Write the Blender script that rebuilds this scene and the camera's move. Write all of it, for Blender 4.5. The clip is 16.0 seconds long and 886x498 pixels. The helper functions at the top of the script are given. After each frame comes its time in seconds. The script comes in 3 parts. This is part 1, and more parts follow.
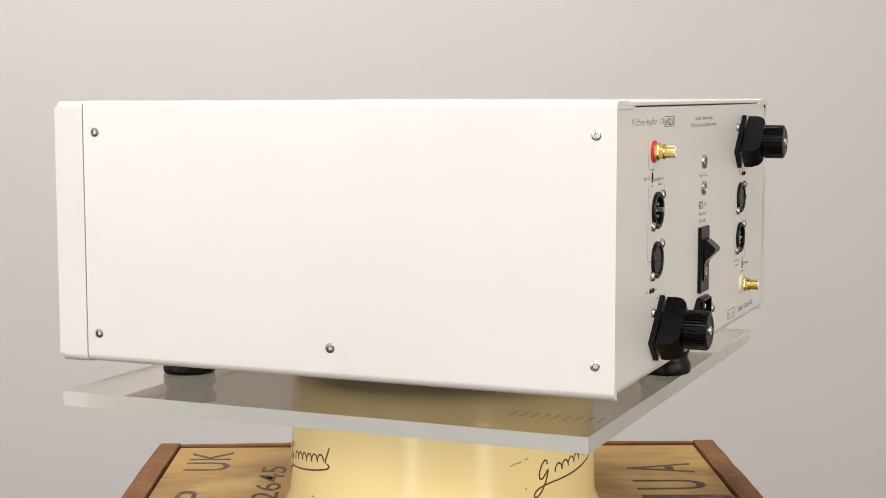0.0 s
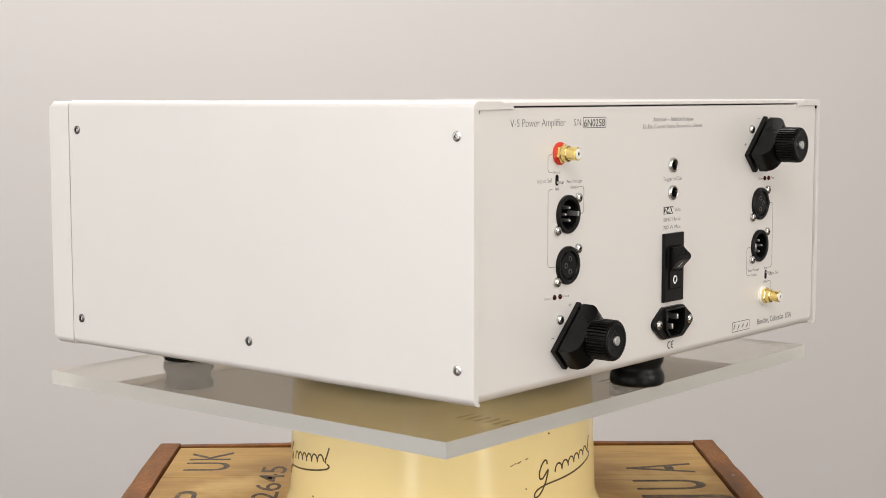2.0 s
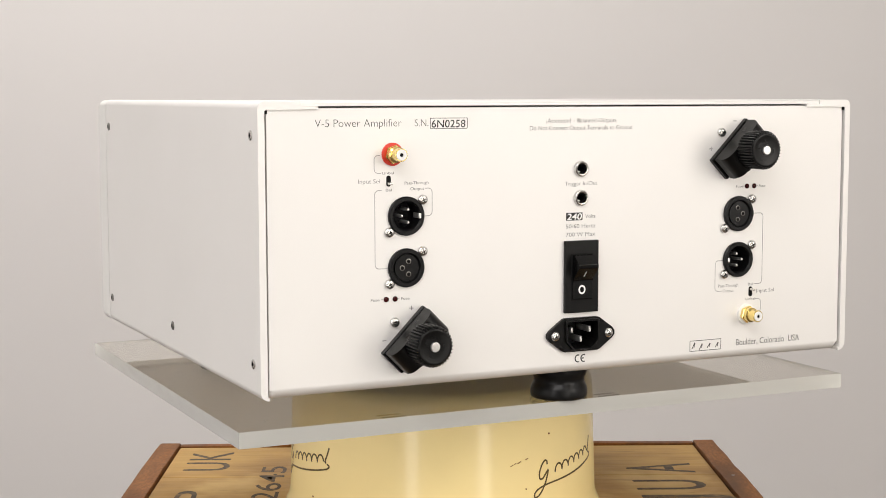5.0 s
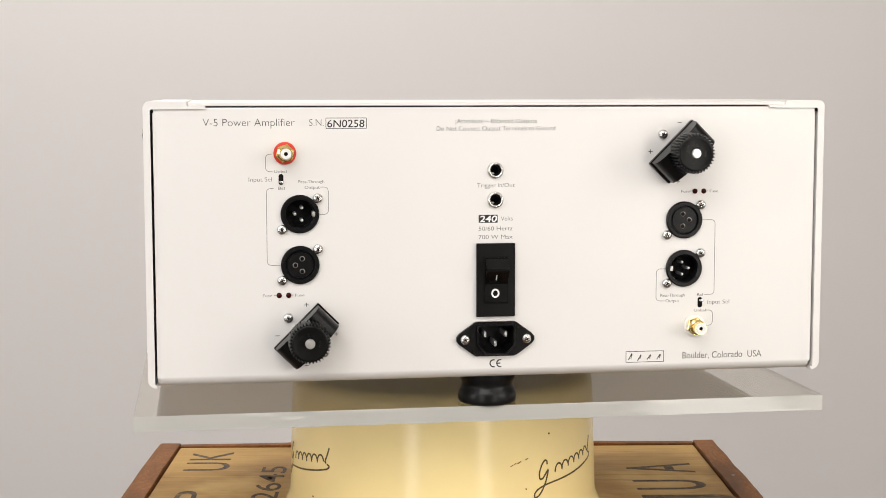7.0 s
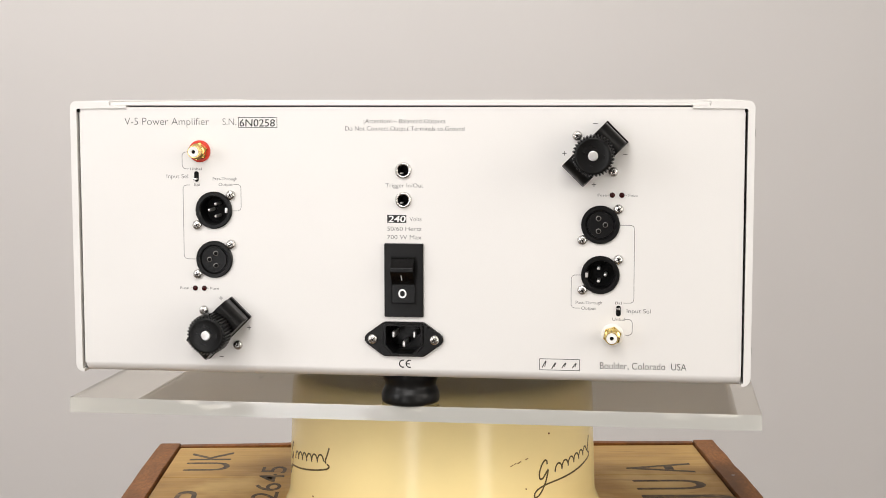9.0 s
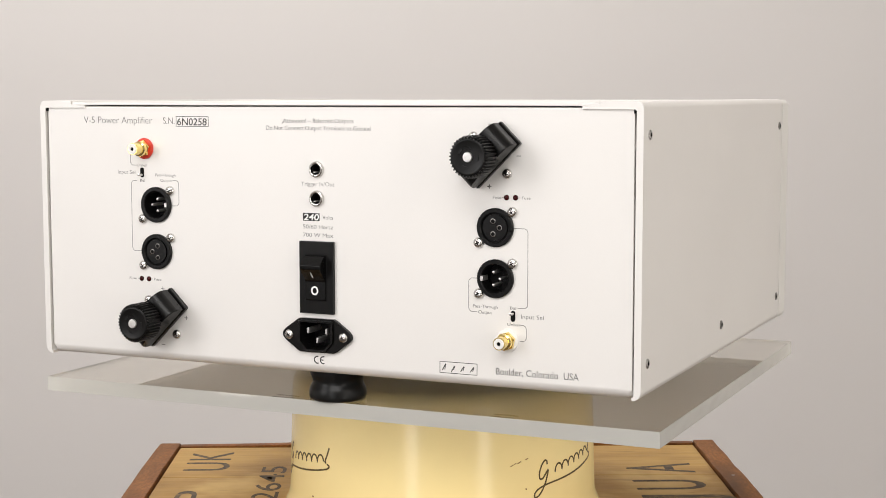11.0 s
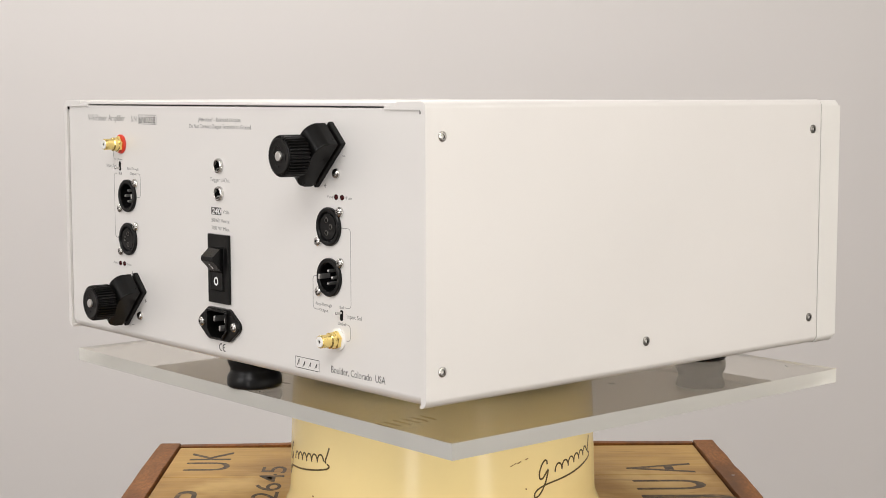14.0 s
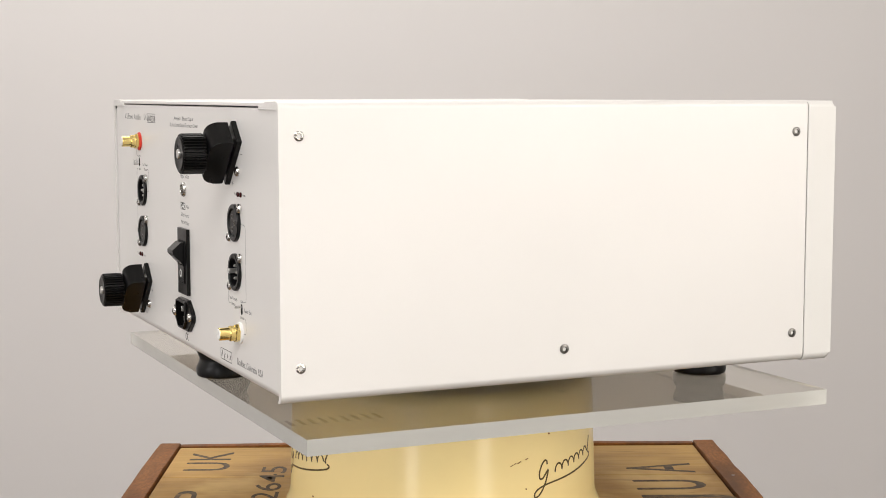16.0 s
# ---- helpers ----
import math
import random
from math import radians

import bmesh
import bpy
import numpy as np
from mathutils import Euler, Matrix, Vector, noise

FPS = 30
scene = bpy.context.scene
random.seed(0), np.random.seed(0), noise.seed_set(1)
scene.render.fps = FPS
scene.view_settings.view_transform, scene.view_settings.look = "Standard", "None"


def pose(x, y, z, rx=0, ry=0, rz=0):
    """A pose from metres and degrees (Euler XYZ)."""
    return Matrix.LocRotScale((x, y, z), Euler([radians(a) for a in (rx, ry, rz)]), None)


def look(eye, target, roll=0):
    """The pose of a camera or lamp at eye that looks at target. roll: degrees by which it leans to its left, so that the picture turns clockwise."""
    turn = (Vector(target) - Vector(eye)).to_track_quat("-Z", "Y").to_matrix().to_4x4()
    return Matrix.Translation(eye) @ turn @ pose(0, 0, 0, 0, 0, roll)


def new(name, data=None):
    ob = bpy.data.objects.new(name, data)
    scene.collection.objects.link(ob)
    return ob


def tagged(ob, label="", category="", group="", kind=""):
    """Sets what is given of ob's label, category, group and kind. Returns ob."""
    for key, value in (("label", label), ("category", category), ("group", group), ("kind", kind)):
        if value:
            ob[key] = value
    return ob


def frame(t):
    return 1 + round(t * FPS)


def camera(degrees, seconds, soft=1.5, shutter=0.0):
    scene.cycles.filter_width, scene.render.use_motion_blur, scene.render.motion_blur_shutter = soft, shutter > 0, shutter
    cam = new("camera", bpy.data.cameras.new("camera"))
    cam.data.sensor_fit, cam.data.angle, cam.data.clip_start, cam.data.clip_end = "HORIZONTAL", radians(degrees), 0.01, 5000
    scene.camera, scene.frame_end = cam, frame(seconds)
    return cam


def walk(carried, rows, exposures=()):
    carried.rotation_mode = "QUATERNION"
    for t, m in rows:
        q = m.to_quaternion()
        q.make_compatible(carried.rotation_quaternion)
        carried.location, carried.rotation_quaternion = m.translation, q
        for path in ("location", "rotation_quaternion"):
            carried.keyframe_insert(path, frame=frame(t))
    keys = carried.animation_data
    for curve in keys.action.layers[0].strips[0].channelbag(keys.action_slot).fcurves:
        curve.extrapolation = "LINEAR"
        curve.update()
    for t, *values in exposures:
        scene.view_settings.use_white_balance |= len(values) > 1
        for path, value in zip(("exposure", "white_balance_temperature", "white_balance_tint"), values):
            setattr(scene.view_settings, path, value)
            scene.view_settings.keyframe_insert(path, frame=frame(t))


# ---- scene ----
H = 0.915                       # height of the lens over the floor
CRATE_TOP, PLATE_UNDER, PLATE_TOP = H - 0.316, H - 0.2130, H - 0.2028
cam = camera(31.97, 16.0, soft=0.9)
EYE = look((0.0009, -1.1870, H), (0.0009, -1.1870 + 0.99505, H - 0.09934), -0.07)
walk(cam, [(0.0, EYE), (16.0, EYE)])

# ---- light ----
world = bpy.data.worlds.new("studio")
scene.world = world
world.use_nodes = True
world.node_tree.nodes["Background"].inputs[0].default_value = (0.9, 0.93, 1.0, 1)
world.node_tree.nodes["Background"].inputs[1].default_value = 0.05
scene.view_settings.exposure = 0.12


def softbox(name, eye, target, w, h, watts, colour):
    data = bpy.data.lights.new(name, "AREA")
    data.shape, data.size, data.size_y = "RECTANGLE", w, h
    data.energy, data.color = watts, colour
    ob = new(name, data)
    ob.matrix_basis = look(eye, target)
    return ob


WARM, DAY, COOL = (1.0, 0.945, 0.87), (1.0, 0.972, 0.95), (1.0, 0.985, 0.99)
softbox("strip_light", (-0.80, -2.05, 1.12), (0, 0, 0.95), 0.26, 2.1, 8.5, COOL)
softbox("strip_light", (1.10, -1.90, 1.12), (0, 0, 0.95), 0.26, 2.1, 9.0, WARM)
softbox("unseen_overhead_light", (-0.35, -2.2, 2.65), (-0.1, -0.6, 0.9), 2.0, 0.9, 46, DAY)
softbox("side_panel_light", (-2.1, -1.5, 1.45), (0, 0, 0.9), 0.9, 1.4, 16.5, COOL)
softbox("side_panel_light", (2.15, -1.45, 1.45), (0, 0, 0.9), 0.9, 1.4, 19, WARM)
# Added lamp with no known source, brightening the wall behind the crate.
softbox("unseen_overhead_light", (-0.7, 1.15, 2.65), (-0.7, 1.15, 0.0), 2.0, 0.7, 33, DAY)


# ---- materials ----
def shader(name, base, rough=0.5, metal=0.0, vary=0.06, scale=40.0, bump=0.0, bump_scale=400.0, fine=0.0, stretch=(1, 1, 1), coat=0.0, rough_vary=0.0, gloss=0.5, flake=None):
    """A surface with colour mottling at two scales, uneven gloss and fine relief."""
    m = bpy.data.materials.new(name)
    m.use_nodes = True
    t = m.node_tree
    b = t.nodes["Principled BSDF"]
    b.inputs["Roughness"].default_value, b.inputs["Metallic"].default_value = rough, metal
    b.inputs["Coat Weight"].default_value = coat
    b.inputs["Specular IOR Level"].default_value = gloss
    co = t.nodes.new("ShaderNodeTexCoord")
    mp = t.nodes.new("ShaderNodeMapping")
    mp.inputs["Scale"].default_value = stretch
    t.links.new(co.outputs["Object"], mp.inputs["Vector"])

    def cloud(s, detail):
        n = t.nodes.new("ShaderNodeTexNoise")
        n.inputs["Scale"].default_value, n.inputs["Detail"].default_value = s, detail
        t.links.new(mp.outputs[0], n.inputs["Vector"])
        return n.outputs["Fac"]

    def mixed(fac, a, c):
        n = t.nodes.new("ShaderNodeMix")
        n.data_type = "RGBA"
        t.links.new(fac, n.inputs["Factor"])
        for k, v in ((6, a), (7, c)):
            if isinstance(v, tuple):
                n.inputs[k].default_value = (*v, 1)
            else:
                t.links.new(v, n.inputs[k])
        return n.outputs[2]

    dark = tuple(c * (1 - vary) for c in base)
    light = tuple(min(1, c * (1 + vary)) for c in base)
    spread = t.nodes.new("ShaderNodeMapRange")
    spread.inputs["From Min"].default_value, spread.inputs["From Max"].default_value = 0.3, 0.7
    t.links.new(cloud(scale, 4), spread.inputs["Value"])
    big = spread.outputs[0]
    colour = mixed(big, dark, light)
    if fine:
        ramp = t.nodes.new("ShaderNodeMapRange")
        ramp.inputs["From Min"].default_value, ramp.inputs["From Max"].default_value = 0.35, 0.65
        ramp.inputs["To Max"].default_value = fine
        t.links.new(cloud(scale * 14, 4), ramp.inputs["Value"])
        colour = mixed(ramp.outputs[0], colour, tuple(c * 0.55 for c in base))
    if flake:                                     # worn through to what lies beneath
        ramp = t.nodes.new("ShaderNodeMapRange")
        ramp.inputs["From Min"].default_value, ramp.inputs["From Max"].default_value = 0.52, 0.74
        ramp.inputs["To Max"].default_value = 0.7
        t.links.new(cloud(160, 5), ramp.inputs["Value"])
        colour = mixed(ramp.outputs[0], colour, flake)
    t.links.new(colour, b.inputs["Base Color"])
    if rough_vary:
        r = t.nodes.new("ShaderNodeMapRange")
        r.inputs["To Min"].default_value, r.inputs["To Max"].default_value = rough - rough_vary, rough + rough_vary
        t.links.new(cloud(scale * 3, 4), r.inputs["Value"])
        t.links.new(r.outputs[0], b.inputs["Roughness"])
    if bump:
        bn = t.nodes.new("ShaderNodeBump")
        bn.inputs["Strength"].default_value, bn.inputs["Distance"].default_value = bump, 0.001
        t.links.new(cloud(bump_scale, 3), bn.inputs["Height"])
        t.links.new(bn.outputs[0], b.inputs["Normal"])
    return m


def plywood():
    """Old unpainted plywood: long grain streaks, darker knots and handling stains, pale rubbed patches."""
    m = bpy.data.materials.new("old_plywood")
    m.use_nodes = True
    t = m.node_tree
    b = t.nodes["Principled BSDF"]
    b.inputs["Roughness"].default_value, b.inputs["Specular IOR Level"].default_value = 0.6, 0.25
    co = t.nodes.new("ShaderNodeTexCoord")

    def cloud(stretch, scale, detail, lo, hi, low=0.0, high=1.0, warp=0.0):
        mp = t.nodes.new("ShaderNodeMapping")
        mp.inputs["Scale"].default_value = stretch
        t.links.new(co.outputs["Object"], mp.inputs["Vector"])
        n = t.nodes.new("ShaderNodeTexNoise")
        n.inputs["Scale"].default_value, n.inputs["Detail"].default_value, n.inputs["Distortion"].default_value = scale, detail, warp
        t.links.new(mp.outputs[0], n.inputs["Vector"])
        k = t.nodes.new("ShaderNodeMapRange")
        for name, value in (("From Min", lo), ("From Max", hi), ("To Min", low), ("To Max", high)):
            k.inputs[name].default_value = value
        t.links.new(n.outputs["Fac"], k.inputs["Value"])
        return k.outputs[0]

    def mixed(fac, a, c):
        n = t.nodes.new("ShaderNodeMix")
        n.data_type = "RGBA"
        t.links.new(fac, n.inputs["Factor"])
        if isinstance(a, tuple):
            n.inputs[6].default_value = (*a, 1)
        else:
            t.links.new(a, n.inputs[6])
        n.inputs[7].default_value = (*c, 1)
        return n.outputs[2]

    grain = cloud((1.6, 16, 16), 6, 5, 0.32, 0.68, warp=0.6)
    colour = mixed(grain, (0.51, 0.315, 0.098), (0.44, 0.260, 0.075))
    colour = mixed(cloud((0.8, 1.3, 1.3), 11, 5, 0.46, 0.68, 0, 0.75), colour, (0.26, 0.135, 0.036))
    colour = mixed(cloud((1.0, 1.0, 1.0), 14, 3, 0.58, 0.75, 0, 0.6), colour, (0.72, 0.50, 0.20))
    colour = mixed(cloud((3, 26, 26), 7, 4, 0.60, 0.76, 0, 0.5, 0.8), colour, (0.15, 0.075, 0.023))
    t.links.new(colour, b.inputs["Base Color"])
    bn = t.nodes.new("ShaderNodeBump")
    bn.inputs["Strength"].default_value, bn.inputs["Distance"].default_value = 0.25, 0.001
    t.links.new(grain, bn.inputs["Height"])
    t.links.new(bn.outputs[0], b.inputs["Normal"])
    return m


ALU = shader("satin_aluminium", (0.80, 0.783, 0.758), 0.47, 0.24, 0.012, 9, 0.05, 1500, rough_vary=0.04)
ALU_FRONT = shader("satin_aluminium_front", (0.775, 0.765, 0.735), 0.5, 0.12, 0.015, 9, 0.05, 1500)
INK = shader("grey_print", (0.03, 0.03, 0.03), 0.6, 0, 0.1, 300)
PALE_INK = shader("pale_print", (0.17, 0.165, 0.16), 0.6, 0, 0.1, 300)
BLACK_INK = shader("black_print", (0.02, 0.02, 0.02), 0.6, 0, 0.1, 300)
WHITE_INK = shader("white_print", (0.85, 0.85, 0.83), 0.5, 0, 0.05, 300)
BLACK = shader("black_plastic", (0.0035, 0.0034, 0.0033), 0.30, 0, 0.25, 60, 0.04, 600, rough_vary=0.08, gloss=0.21)
# Near-black for black parts and for shade painted into holes and gaps.
DEEP = shader("deep_black_and_shade", (0.003, 0.003, 0.003), 0.6, 0, 0.2, 60, gloss=0.15)
SOCKET = shader("socket_black_metal", (0.005, 0.005, 0.0052), 0.30, 0.0, 0.2, 60, gloss=0.2)
RUBBER = shader("black_rubber", (0.008, 0.008, 0.008), 0.3, 0, 0.25, 80, 0.06, 700, gloss=0.2)
CHROME = shader("bright_steel", (0.66, 0.65, 0.63), 0.22, 1.0, 0.08, 200)
DULL_STEEL = shader("dull_steel", (0.26, 0.25, 0.235), 0.3, 1.0, 0.1, 200)
SCREW_STEEL = shader("bright_screw_steel", (0.62, 0.61, 0.59), 0.16, 1.0, 0.25, 500, 0.3, 900)
SATIN_STEEL = shader("satin_steel", (0.72, 0.71, 0.69), 0.34, 0.9, 0.10, 260)
ROCKER = shader("glossy_black_plastic", (0.003, 0.003, 0.0031), 0.24, 0, 0.2, 60, gloss=0.22)
GOLD = shader("gold_plate", (0.95, 0.74, 0.28), 0.17, 1.0, 0.05, 150)
RED = shader("red_nylon", (0.60, 0.035, 0.015), 0.4, 0, 0.08, 150)
WHITE = shader("white_nylon", (0.82, 0.81, 0.78), 0.35, 0, 0.04, 150)
LED = shader("dark_red_lens", (0.035, 0.0025, 0.0025), 0.25, 0, 0.1, 150, gloss=0.2)
CREAM = shader("cream_enamel", (0.885, 0.735, 0.365), 0.2, 0, 0.035, 14, 0.10, 45, rough_vary=0.08)
SCRIPT = shader("brown_script_print", (0.085, 0.055, 0.012), 0.4, 0, 0.1, 200)
SPECK = shader("chipped_spot", (0.18, 0.06, 0.02), 0.7, 0, 0.1, 200)
PLY = plywood()
BATTEN = shader("red_brown_batten", (0.215, 0.083, 0.020), 0.6, 0, 0.5, 26, 0.5, 120, fine=0.6, stretch=(1.5, 0.5, 1.5), gloss=0.2)
STENCIL = shader("worn_black_stencil", (0.085, 0.058, 0.035), 0.8, 0, 0.45, 90, flake=(0.36, 0.22, 0.08))
PAINT = shader("grey_wall_paint", (0.676, 0.653, 0.640), 0.85, 0, 0.012, 1.3, 0.05, 500)
CEIL = shader("white_ceiling_paint", (0.78, 0.77, 0.75), 0.9, 0, 0.02, 2)
BOARDS = shader("brown_floor", (0.085, 0.066, 0.05), 0.6, 0, 0.15, 3, 0.1, 50)


def acrylic():
    m = bpy.data.materials.new("clear_acrylic")
    m.use_nodes = True
    b = m.node_tree.nodes["Principled BSDF"]
    b.inputs["Base Color"].default_value = (0.70, 0.668, 0.59, 1)
    b.inputs["Roughness"].default_value, b.inputs["IOR"].default_value = 0.02, 1.49
    b.inputs["Transmission Weight"].default_value = 1.0
    return m


CLEAR = acrylic()


def sawn_acrylic():
    """The plate's cut and flamed edges: clear, with long saw ripples; about half white in place of trapped light."""
    m = bpy.data.materials.new("flamed_acrylic_edge")
    m.use_nodes = True
    t = m.node_tree
    b = t.nodes["Principled BSDF"]
    b.inputs["Base Color"].default_value = (0.97, 0.96, 0.895, 1)
    b.inputs["IOR"].default_value = 1.49
    # The share not transmitted is plain white, painting in light caught inside the plate.
    b.inputs["Transmission Weight"].default_value = 0.52
    co, mp = t.nodes.new("ShaderNodeTexCoord"), t.nodes.new("ShaderNodeMapping")
    mp.inputs["Scale"].default_value = (1, 1, 4)
    t.links.new(co.outputs["Object"], mp.inputs["Vector"])

    def cloud(scale, detail):
        n = t.nodes.new("ShaderNodeTexNoise")
        n.inputs["Scale"].default_value, n.inputs["Detail"].default_value = scale, detail
        t.links.new(mp.outputs[0], n.inputs["Vector"])
        return n.outputs["Fac"]
    k = t.nodes.new("ShaderNodeMapRange")
    k.inputs["From Min"].default_value, k.inputs["From Max"].default_value = 0.35, 0.65
    k.inputs["To Min"].default_value, k.inputs["To Max"].default_value = 0.03, 0.10
    t.links.new(cloud(16, 4), k.inputs["Value"])
    t.links.new(k.outputs[0], b.inputs["Roughness"])
    bump = t.nodes.new("ShaderNodeBump")
    bump.inputs["Strength"].default_value, bump.inputs["Distance"].default_value = 0.4, 0.002
    t.links.new(cloud(24, 1), bump.inputs["Height"])
    t.links.new(bump.outputs[0], b.inputs["Normal"])
    return m


MILLED = sawn_acrylic()


# ---- shape helpers ----
def box(bm, x0, x1, y0, y1, z0, z1, bevel=0.0, seg=2):
    made = bmesh.ops.create_cube(bm, size=1.0)["verts"]
    for v in made:
        v.co = Vector(((x0 + x1) / 2 + v.co.x * (x1 - x0), (y0 + y1) / 2 + v.co.y * (y1 - y0), (z0 + z1) / 2 + v.co.z * (z1 - z0)))
    if bevel:
        edges = list({e for v in made for e in v.link_edges})
        bmesh.ops.bevel(bm, geom=edges, offset=bevel, segments=seg, profile=0.5, affect="EDGES")
    return bm


def prism(bm, outline, depth0, depth1, bevel=0.0, seg=2):
    """The outline (x, y), anticlockwise, as a solid from z = depth0 to depth1; bevel rounds the rim of the far end."""
    low = [bm.verts.new((x, y, depth0)) for x, y in outline]
    top = [bm.verts.new((x, y, depth1)) for x, y in outline]
    n = len(outline)
    bm.faces.new(low[::-1])
    cap = bm.faces.new(top)
    for i in range(n):
        bm.faces.new((low[i], low[(i + 1) % n], top[(i + 1) % n], top[i]))
    if bevel:
        bmesh.ops.bevel(bm, geom=list(cap.edges), offset=bevel, segments=seg, profile=0.5, affect="EDGES")
    return bm


def lathe(bm, profile, n=32, at=(0, 0), foot=True):
    """Turns (radius, z) pairs, listed from the lower end to the upper, about the z axis; foot closes the lower end."""
    rings = []
    for r, z in profile:
        if r < 1e-6:
            rings.append([bm.verts.new((at[0], at[1], z))])
        else:
            rings.append([bm.verts.new((at[0] + r * math.cos(2 * math.pi * k / n), at[1] + r * math.sin(2 * math.pi * k / n), z)) for k in range(n)])
    for a, b in zip(rings, rings[1:]):
        for k in range(n):
            j = (k + 1) % n
            if len(a) == 1 and len(b) == 1:
                continue
            if len(a) == 1:
                bm.faces.new((a[0], b[j], b[k]))
            elif len(b) == 1:
                bm.faces.new((a[k], a[j], b[0]))
            else:
                bm.faces.new((a[k], a[j], b[j], b[k]))
    for ring, flip in ((rings[0], True), (rings[-1], False)):
        if len(ring) > 1 and (foot or not flip):
            bm.faces.new(ring[::-1] if flip else ring)
    return bm


def rounded(points, radii, seg=6):
    """A polygon's outline with its corners rounded."""
    out = []
    n = len(points)
    for i, r in enumerate(radii):
        p, a, b = Vector(points[i]), Vector(points[i - 1]), Vector(points[(i + 1) % n])
        if r <= 0:
            out.append(tuple(p))
            continue
        u, w = (a - p).normalized(), (b - p).normalized()
        half = u.angle(w) / 2
        cut = r / math.tan(half)
        centre = p + (u + w).normalized() * (r / math.sin(half))
        s, e = p + u * cut - centre, p + w * cut - centre
        for k in range(seg + 1):
            f = k / seg
            d = s.lerp(e, f).normalized() * r
            out.append(tuple(centre + d))
    return out


def smooth(me, limit=40):
    for p in me.polygons:
        p.use_smooth = True
    me.set_sharp_from_angle(angle=radians(limit))


def mesh(name, bm, material, limit=40):
    bmesh.ops.recalc_face_normals(bm, faces=bm.faces)
    me = bpy.data.meshes.new(name)
    bm.to_mesh(me)
    bm.free()
    smooth(me, limit)
    me.materials.append(material)
    return me


def even(ob):
    """Keeps large faces flat beside their rounded edges."""
    m = ob.modifiers.new("even", "WEIGHTED_NORMAL")
    m.mode, m.weight, m.keep_sharp = "FACE_AREA", 100, True
    return ob


def part(name, bm, material, parent, label="", at=None):
    """One mesh object under a thing or a part."""
    me = bm if isinstance(bm, bpy.types.Mesh) else mesh(name, bm, material)
    ob = new(name, me)
    ob.parent = parent
    even(ob)
    if at is not None:
        ob.matrix_basis = at
    return tagged(ob, label)


def thing(name, bm, material, at, label, category, group="", kind=""):
    ob = even(new(name, mesh(name, bm, material)))
    ob.matrix_basis = at
    return tagged(ob, label, category, group, kind)


def letters(text, material, width, height, thin=0.0, shear=0.0, thick=0.00006, centred=False):
    """A mesh of flat raised letters in the xy plane: capitals so high, the line so wide, from x = 0 at the baseline."""
    cu = bpy.data.curves.new("lettering", "FONT")
    cu.body, cu.size, cu.shear, cu.offset, cu.resolution_u = text, 1.0, shear, -thin, 4
    cu.extrude = 0.5
    ob = new("lettering", cu)
    me = bpy.data.meshes.new_from_object(ob.evaluated_get(bpy.context.evaluated_depsgraph_get()))
    bpy.data.objects.remove(ob)
    co = np.array([v.co for v in me.vertices])
    x0, x1 = co[:, 0].min(), co[:, 0].max()
    for v in me.vertices:
        x = (v.co.x - x0) / (x1 - x0) * width - (width / 2 if centred else 0)
        v.co = (x, v.co.y / 0.73 * height, (v.co.z / 0.5 + 1) / 2 * thick)
    me.materials.clear()
    me.materials.append(material)
    return me


def ribbon(bm, pts, w, z0=0.0, z1=0.00006):
    """A line of width w along points in the xy plane, as a thin solid."""
    left, right = [], []
    for i, p in enumerate(pts):
        a, b = Vector(pts[max(i - 1, 0)]), Vector(pts[min(i + 1, len(pts) - 1)])
        d = (b - a).normalized()
        nrm = Vector((-d.y, d.x)) * (w / 2)
        left.append(Vector(p) + nrm)
        right.append(Vector(p) - nrm)
    lo_l = [bm.verts.new((*p, z0)) for p in left]
    lo_r = [bm.verts.new((*p, z0)) for p in right]
    hi_l = [bm.verts.new((*p, z1)) for p in left]
    hi_r = [bm.verts.new((*p, z1)) for p in right]
    for i in range(len(pts) - 1):
        bm.faces.new((hi_r[i], hi_r[i + 1], hi_l[i + 1], hi_l[i]))
        bm.faces.new((lo_l[i], lo_l[i + 1], lo_r[i + 1], lo_r[i]))
        bm.faces.new((hi_l[i], hi_l[i + 1], lo_l[i + 1], lo_l[i]))
        bm.faces.new((lo_r[i], lo_r[i + 1], hi_r[i + 1], hi_r[i]))
    for i in (0, -1):
        bm.faces.new((lo_l[i], lo_r[i], hi_r[i], hi_l[i]))
    return bm


# ---- room ----
def slab(name, x0, x1, y0, y1, z0, z1, material, label):
    return thing(name, box(bmesh.new(), x0, x1, y0, y1, z0, z1), material, pose(0, 0, 0), label, name.split("_")[0], kind="structure")


def room():
    # Only wall_north shows; the unseen rest closes the room and bounces light.
    slab("floor", -2.6, 2.6, -3.6, 1.9, -0.1, 0.0, BOARDS, "plain brown floor of a photo studio")
    slab("wall_north", -2.6, 2.6, 1.9, 2.05, 0.0, 2.8, PAINT, "plain light grey painted studio wall")
    slab("wall_south", -2.6, 2.6, -3.75, -3.6, 0.0, 2.8, PAINT, "plain light grey painted studio wall")
    slab("wall_west", -2.75, -2.6, -3.75, 2.05, 0.0, 2.8, PAINT, "plain light grey painted studio wall")
    slab("wall_east", 2.6, 2.75, -3.75, 2.05, 0.0, 2.8, PAINT, "plain light grey painted studio wall")
    slab("ceiling", -2.6, 2.6, -3.6, 1.9, 2.8, 2.9, CEIL, "plain white painted ceiling")


room()


